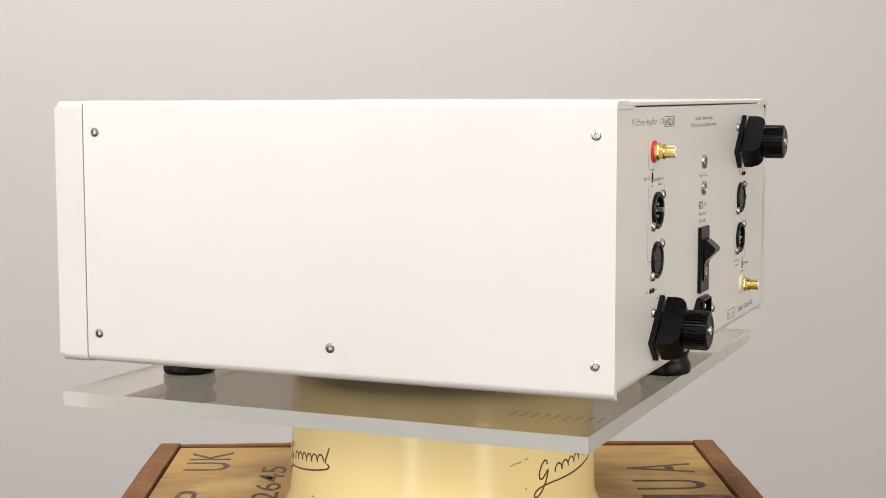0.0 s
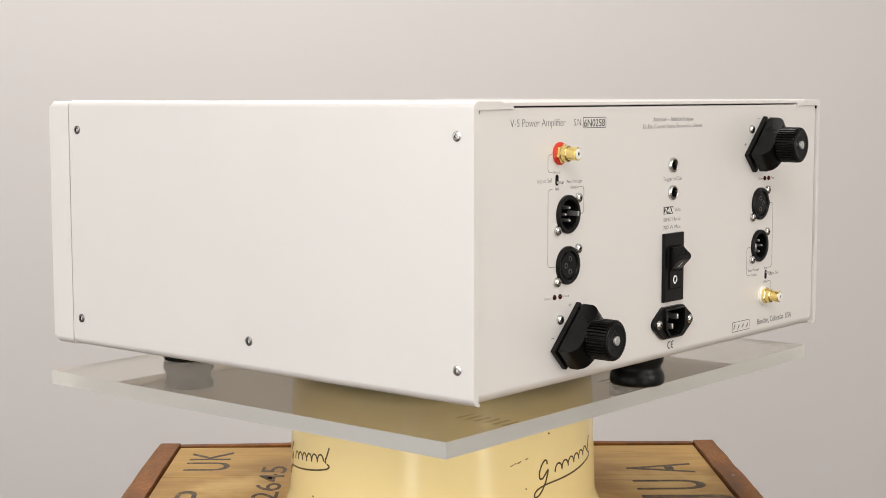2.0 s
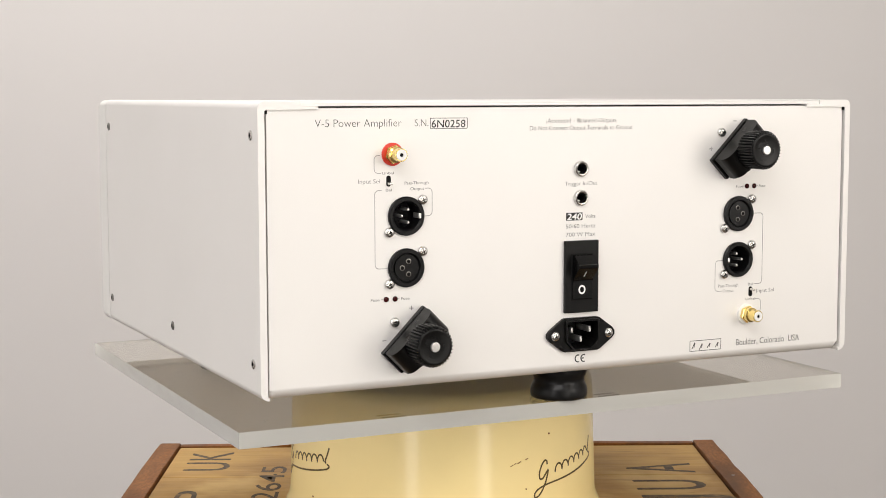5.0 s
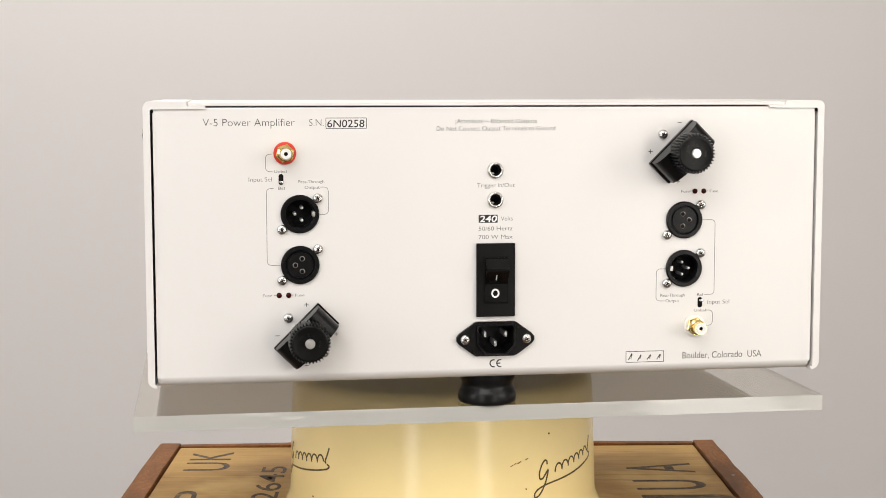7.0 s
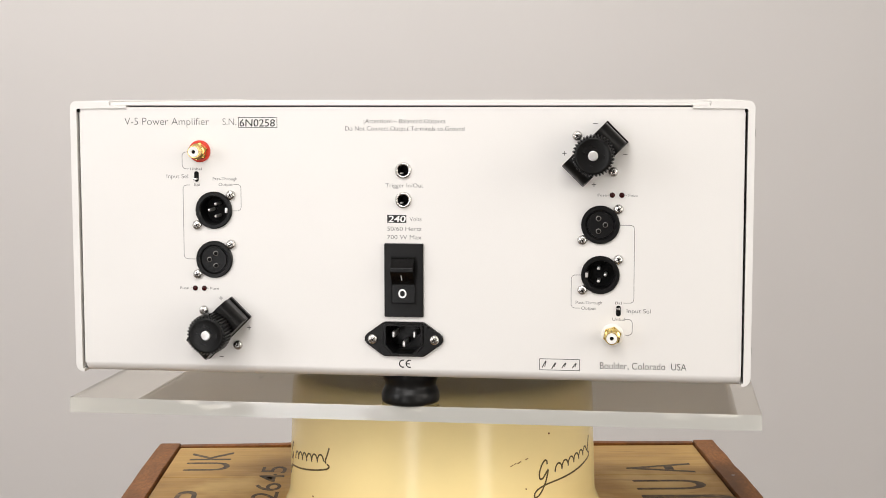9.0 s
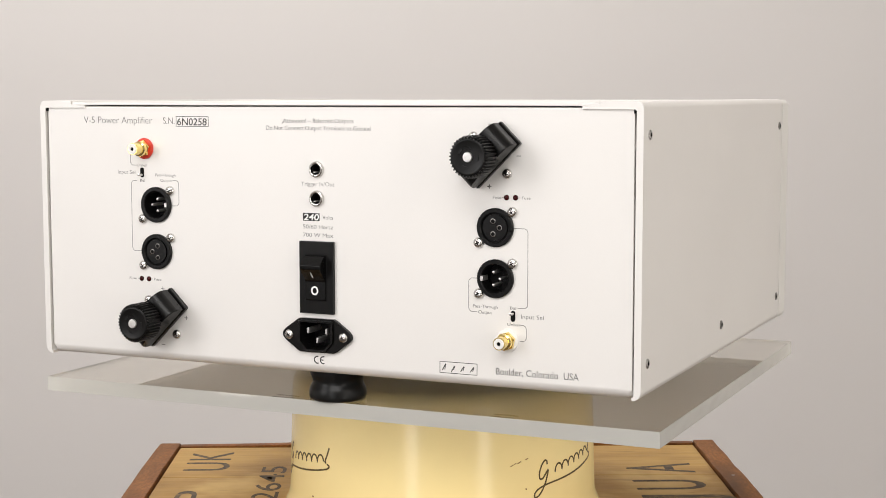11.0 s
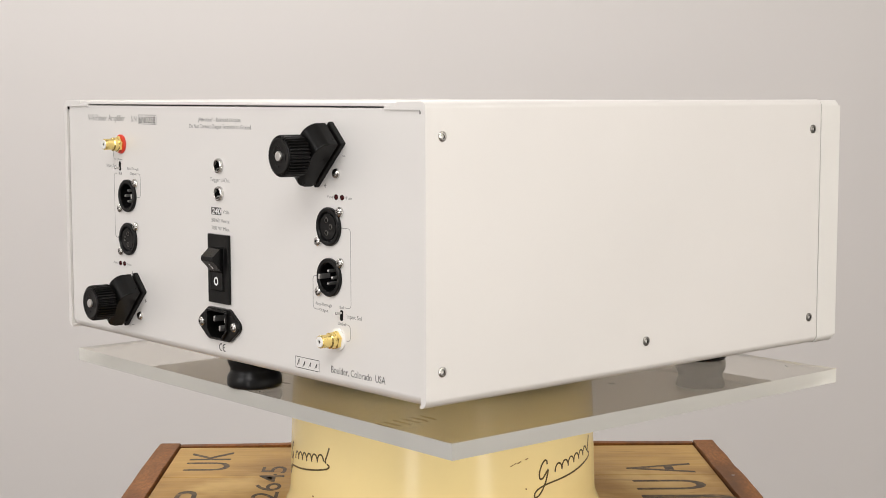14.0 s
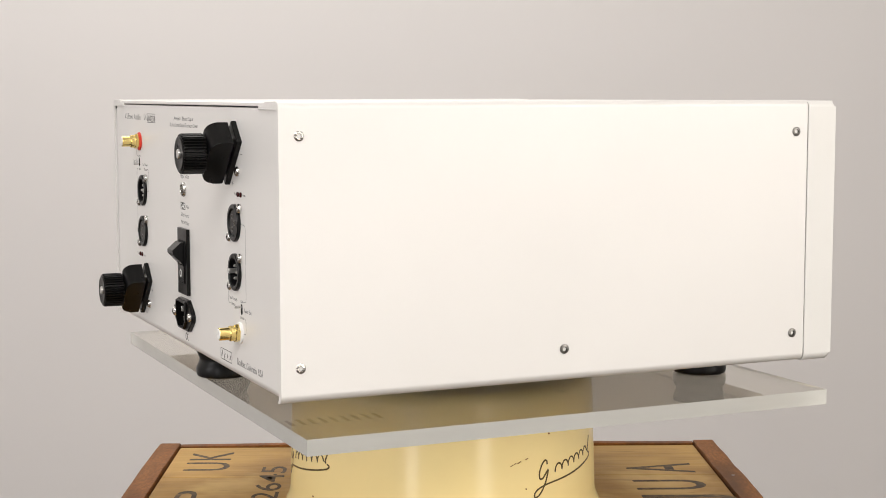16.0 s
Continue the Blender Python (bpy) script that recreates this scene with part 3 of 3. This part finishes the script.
        if plus:
            trace([(x, z - 0.0014), (x, z + 0.0014)], INK, 0.0004, "printed_sign")


printing()


# ---- connectors ----
def xlr(x, z, male, flip):
    r = 0.0121
    prof = [(r, 0), (r, 0.0016), (r - 0.0006, 0.0022), (0.0096, 0.0022), (0.0090, 0.0016)]
    if male:
        prof += [(0.0088, -0.0110), (0, -0.0110)]
    else:
        prof += [(0.0088, 0.0004), (0.0082, 0.0004), (0.0080, 0.0015), (0, 0.0016)]
    body = part("xlr_socket", lathe(bmesh.new(), prof, 48, foot=not male), SOCKET, AMP, "round black male output socket" if male else "round black female input socket", on_rear(x, z))
    if male:
        part("well", lathe(bmesh.new(), [(0.0086, -0.0112), (0.0086, -0.0105), (0, -0.0105)], 40), DEEP, body)
    d = -1 if flip else 1
    for px, py in ((-0.0031 * d, 0.0), (0.0012 * d, 0.0040), (0.0012 * d, -0.0040)):
        if male:
            bm = lathe(bmesh.new(), [(0.0011, -0.0108), (0.0011, 0.0002), (0.0008, 0.0011), (0, 0.0014)], 12)
            part("pin", bm, SATIN_STEEL, body, "bright contact pin", pose(px, py, 0))
        else:
            bm = lathe(bmesh.new(), [(0.0017, 0.0014), (0.0017, 0.0018), (0.0013, 0.0019), (0.0012, 0.00165), (0, 0.00165)], 16)
            part("contact", bm, DULL_STEEL, body, "steel-rimmed contact hole", pose(px, py, 0))
            # A black disc paints the shade inside the contact's opening.
            part("hole", lathe(bmesh.new(), [(0.00125, 0.0015), (0.00125, 0.00175), (0, 0.00175)], 12), DEEP, body, "", pose(px, py, 0))
    if male:
        part("key", box(bmesh.new(), 0.0086 * d - 0.0009, 0.0086 * d + 0.0009, -0.0016, 0.0016, -0.0060, 0.0026, 0.0002, 1), SATIN_STEEL, body)
    else:
        part("latch", box(bmesh.new(), -0.0105 * d - 0.0012, -0.0105 * d + 0.0012, -0.002, 0.002, 0.0018, 0.0026, 0.0003, 1), SOCKET, body)
    for sx, sy in ((1, 1), (-1, -1)):
        part("screw", PAN_SCREW, SATIN_STEEL, body, "bright pan head screw", pose(sx * 0.0113, sy * 0.0098, 0.0003))


xlr(*XLR_MALE[0], True, False)
xlr(*XLR_FEMALE[0], False, False)
xlr(*XLR_FEMALE[1], False, True)
xlr(*XLR_MALE[1], True, True)


def rca(x, z, ring, ring_label):
    def endsgon(r, turn=0.0):
        return [(r * math.cos(math.pi / 3 * k + turn), r * math.sin(math.pi / 3 * k + turn)) for k in range(6)]
    bm = prism(bmesh.new(), endsgon(0.0060, 0.3), 0.0015, 0.0042, 0.0004, 1)
    lathe(bm, [(0.0050, 0.0042), (0.0050, 0.0072), (0.0044, 0.0076), (0.0041, 0.0078), (0.0041, 0.0140), (0.0039, 0.0143), (0.0034, 0.0143), (0.0033, 0.0139)], 28)
    body = part("rca_socket", bm, GOLD, AMP, "gold-plated phono socket", on_rear(x, z))
    part("washer", lathe(bmesh.new(), [(0.0071, 0), (0.0071, 0.0011), (0.0065, 0.0016), (0, 0.0016)], 32), ring, body, ring_label)
    part("insulator", lathe(bmesh.new(), [(0.0034, 0.0110), (0.0034, 0.0146), (0.0031, 0.0149), (0.0013, 0.0149), (0.0012, 0.0120), (0, 0.0120)], 24), WHITE, body, "white insulator")
    # Not metal: a black plug stands for the shade in the centre opening.
    part("contact", lathe(bmesh.new(), [(0.0012, 0.0121), (0.0012, 0.0141), (0.0, 0.0141)], 12), DEEP, body)


rca(-0.1333, -0.0345, RED, "red insulating washer")
rca(0.1338, -0.1497, WHITE, "white insulating washer")


def toggle(x, z, up):
    bm = prism(bmesh.new(), rounded([(-0.0015, -0.0034), (0.0015, -0.0034), (0.0015, 0.0034), (-0.0015, 0.0034)], [0.0014] * 4, 5), 0, 0.00025)
    body = part("input_switch", bm, DEEP, AMP, "small black input selector slot", on_rear(x, z))
    s = 1 if up else -1
    part("slider", box(bmesh.new(), -0.0010, 0.0010, s * 0.0008 - 0.0007 + s * 0.0008, s * 0.0008 + 0.0009 + s * 0.0008, 0.0002, 0.0046, 0.0004, 2), CHROME, body, "bright toggle lever")


toggle(-0.1358, -0.0509, False)
toggle(0.1374, -0.1342, True)


def binding_post(x, z):
    def bar(l, w, cut):
        return rounded([(-l / 2, -w / 2), (l / 2, -w / 2), (l / 2, w / 2), (-l / 2, w / 2)], [cut] * 4, 2)
    base = part("binding_post", prism(bmesh.new(), bar(0.0400, 0.0188, 0.0006), 0, 0.0034, 0.0005, 1), BLACK, AMP, "black plastic speaker binding post", on_rear(x, z) @ pose(0, 0, 0, 0, 0, 45))
    part("spindle", lathe(bmesh.new(), [(0.0042, 0.003), (0.0042, 0.0062), (0, 0.0062)], 20), DEEP, base)
    for sx in (-1, 1):
        part("contact_stud", lathe(bmesh.new(), [(0.0028, 0.0030), (0.0028, 0.0058), (0, 0.0058)], 16), CHROME, base, "bright contact stud", pose(sx * 0.0135, 0, 0))
    # clamp with sloping shoulders along its length
    side = rounded([(-0.0190, 0.0050), (0.0190, 0.0050), (0.0190, 0.0192), (-0.0190, 0.0192)], [0.0005, 0.0005, 0.0078, 0.0078], 7)
    bm = prism(bmesh.new(), side, -0.0090, 0.0090, 0.0010, 2)
    for v in bm.verts:
        v.co = Vector((v.co.x, -v.co.z, v.co.y))
    part("clamp", bm, BLACK, base, "black clamp block with sloped shoulders")
    # ribbed knob with a chamfered face
    n = 36
    bm = bmesh.new()
    loops = []
    for cut, z in ((0.0004, 0.0200), (0.0, 0.0206), (0.0, 0.0335), (0.0007, 0.0345)):
        loop = []
        for k in range(n * 4):
            r = (0.0129 if k % 4 in (1, 2) else 0.0116) - cut
            a = 2 * math.pi * k / (n * 4)
            loop.append(bm.verts.new((r * math.cos(a), r * math.sin(a), z)))
        loops.append(loop)
    for a, b in zip(loops, loops[1:]):
        for k in range(n * 4):
            bm.faces.new((a[k], a[(k + 1) % (n * 4)], b[(k + 1) % (n * 4)], b[k]))
    bm.faces.new(loops[0][::-1])
    bm.faces.new(loops[-1])
    part("knob", bm, BLACK, base, "ribbed black knob")
    part("knob_cap", lathe(bmesh.new(), [(0.0112, 0.0338), (0.0112, 0.0349), (0.0107, 0.0353), (0.0096, 0.0353), (0.0086, 0.0349), (0.0045, 0.0348), (0.0, 0.0348)], 56), BLACK, base, "smooth dished black cap")
    part("collar", lathe(bmesh.new(), [(0.0085, 0.0190), (0.0085, 0.0202), (0, 0.0202)], 32), BLACK, base)
    ends = [(0.0031 * math.cos(math.pi / 8 * k), 0.0031 * math.sin(math.pi / 8 * k)) for k in range(16)]
    part("end_stud", prism(bmesh.new(), ends, 0.0340, 0.0362, 0.0006, 2), SATIN_STEEL, base, "bright nickel stud end")
    for a in (100, 205, 310):
        bm = bmesh.new()
        ribbon(bm, [(0.0064 * math.cos(radians(a + d)), 0.0064 * math.sin(radians(a + d))) for d in range(-16, 17, 8)], 0.0012, 0.0346, 0.0351)
        part("emboss", bm, RUBBER, base)
    for s in (-1, 1):
        part("screw", PAN_SCREW, SATIN_STEEL, base, "bright pan head screw", pose(0, s * 0.0159, 0))


binding_post(-0.1209, -0.1497)
binding_post(0.1221, -0.0352)


def trigger_jack(x, z):
    body = part("trigger_jack", lathe(bmesh.new(), [(0.0053, 0), (0.0053, 0.0008), (0.0049, 0.0019), (0.0042, 0.0023), (0.0036, 0.0021), (0.0033, 0.0008), (0.0033, -0.0072), (0, -0.0072)], 40, foot=False), SCREW_STEEL, AMP, "small steel-ringed trigger jack", on_rear(x, z))
    part("hole", lathe(bmesh.new(), [(0.00325, -0.0070), (0.00325, 0.0004), (0.0030, 0.0004), (0.0029, -0.0060), (0, -0.0060)], 28, foot=False), DEEP, body)
    part("contact", box(bmesh.new(), -0.0024, -0.0006, -0.0022, -0.0014, -0.0050, 0.0006, 0.0002, 1), SATIN_STEEL, body, "small bright spring contact")


for place in JACKS:
    trigger_jack(*place)


def power_switch():
    body = part("power_switch", box(bmesh.new(), -0.0126, 0.0126, -0.0237, 0.0237, 0, 0.0026, 0.0005, 2), BLACK, AMP, "black rocker power switch, on-off marked", on_rear(0.0006, -0.1166))
    part("bezel", box(bmesh.new(), -0.0082, 0.0082, -0.0154, 0.0154, 0.0020, 0.0029, 0.0003, 1), DEEP, body)
    pts = [(-0.0146, 0.0015), (-0.0146, 0.0036), (-0.0020, 0.0036), (0.0062, 0.0112), (0.0088, 0.0114), (0.0142, 0.0052), (0.0146, 0.0015)]
    bm = prism(bmesh.new(), rounded(pts[::-1], [0, 0.0010, 0.0009, 0.0009, 0.002, 0.0004, 0], 4), -0.0073, 0.0073)
    for v in bm.verts:
        v.co = Vector((v.co.z, v.co.x, v.co.y))
    ends = [e for e in bm.edges if abs(e.verts[0].co.x - e.verts[1].co.x) < 1e-6]
    bmesh.ops.bevel(bm, geom=ends, offset=0.0004, segments=1, affect="EDGES")
    rocker = part("rocker", bm, ROCKER, body, "glossy black rocker")
    bm = bmesh.new()
    ribbon(bm, [(0.0021 * math.cos(2 * math.pi * k / 40), 0.0024 * math.sin(2 * math.pi * k / 40)) for k in range(41)], 0.0011, 0, 0.0001)
    part("mark", bm, WHITE_INK, body, "white printed ring mark", pose(-0.0006, -0.0084, 0.00362, 0, 0, 0))
    part("mark", box(bmesh.new(), -0.0003, 0.0003, -0.0024, 0.0024, 0, 0.0001), WHITE_INK, body, "white printed bar mark", pose(-0.0006, 0.0022, 0.0076, 43, 0, 0))


power_switch()


def power_inlet():
    pts = [(-0.0255, -0.0022), (-0.0130, -0.0112), (0.0130, -0.0112), (0.0255, -0.0022), (0.0255, 0.0022), (0.0130, 0.0112), (-0.0130, 0.0112), (-0.0255, 0.0022)]
    # the flange is a ring round the open mouth, whose walls run back into the case
    outer = rounded(pts, [0.003] * 8, 4)

    def radial(outline, n=64):
        """Where n rays from the middle cross an outline."""
        out = []
        for k in range(n):
            d = Vector((math.cos(2 * math.pi * (k + 0.5) / n), math.sin(2 * math.pi * (k + 0.5) / n)))
            for a, b in zip(outline, outline[1:] + outline[:1]):
                a, e = Vector(a), Vector(b) - Vector(a)
                det = e.x * d.y - e.y * d.x
                if abs(det) < 1e-12:
                    continue
                f, g = (d.x * a.y - d.y * a.x) / det, (e.x * a.y - e.y * a.x) / det
                if -1e-6 <= f <= 1 + 1e-6 and g > 0:
                    out.append(tuple(d * g))
                    break
        return out
    bm = bmesh.new()
    rims = [[bm.verts.new((x, y, z)) for x, y in radial(o)] for o, z in ((outer, 0.0), (outer, 0.0024), ([(x * 0.975, y * 0.95) for x, y in outer], 0.0030), (inlet_outline(0.97), 0.0030))]
    for a, b in zip(rims, rims[1:]):
        for k in range(64):
            bm.faces.new((a[k], a[(k + 1) % 64], b[(k + 1) % 64], b[k]))
    body = part("power_inlet", bm, BLACK, AMP, "black three-pin mains inlet", on_rear(*INLET_AT))
    bm = bmesh.new()
    loops = [[bm.verts.new((x, y, z)) for x, y in inlet_outline(f)] for f, z in ((1.0, 0.0028), (1.0, 0.0044), (0.98, 0.0048), (0.89, 0.0048), (0.875, 0.0042), (0.86, -0.0150))]
    n = len(loops[0])
    for a, b in zip(loops, loops[1:]):
        for i in range(n):
            bm.faces.new((a[i], a[(i + 1) % n], b[(i + 1) % n], b[i]))
    bm.faces.new(loops[-1])
    part("shroud", bm, BLACK, body, "deep black socket mouth")
    for x, y in ((-0.0068, 0.0030), (0.0068, 0.0030), (0.0, -0.0032)):
        part("pin", box(bmesh.new(), x - 0.0010, x + 0.0010, y - 0.0020, y + 0.0020, -0.0148, 0.0020, 0.0005, 1), SATIN_STEEL, body, "bright steel mains pin")
    for s in (-1, 1):
        part("screw", PAN_SCREW, SATIN_STEEL, body, "bright pan head screw", pose(s * 0.0200, 0, 0.0028))


power_inlet()


# ---- turning ----
def motions():
    known = ((0.0, 66.95), (2.0, 50.37), (4.0, 33.96), (6.5, 12.92), (8.0, 0.48), (12.0, -32.73), (14.0, -49.25), (16.0, -65.79))
    rows = []
    for k in range(33):
        t = k * 0.5
        i = max(j for j in range(len(known) - 1) if known[j][0] <= t)
        (ta, a), (tb, b) = known[i], known[i + 1]
        rows.append((t, a + (b - a) * (t - ta) / (tb - ta)))
    walk(AMP, [(t, pose(0, 0, PLATE_TOP, 0, 0, a)) for t, a in rows])
    walk(PLATE, [(t, pose(0, 0, PLATE_UNDER, 0, 0, a)) for t, a in rows])


motions()
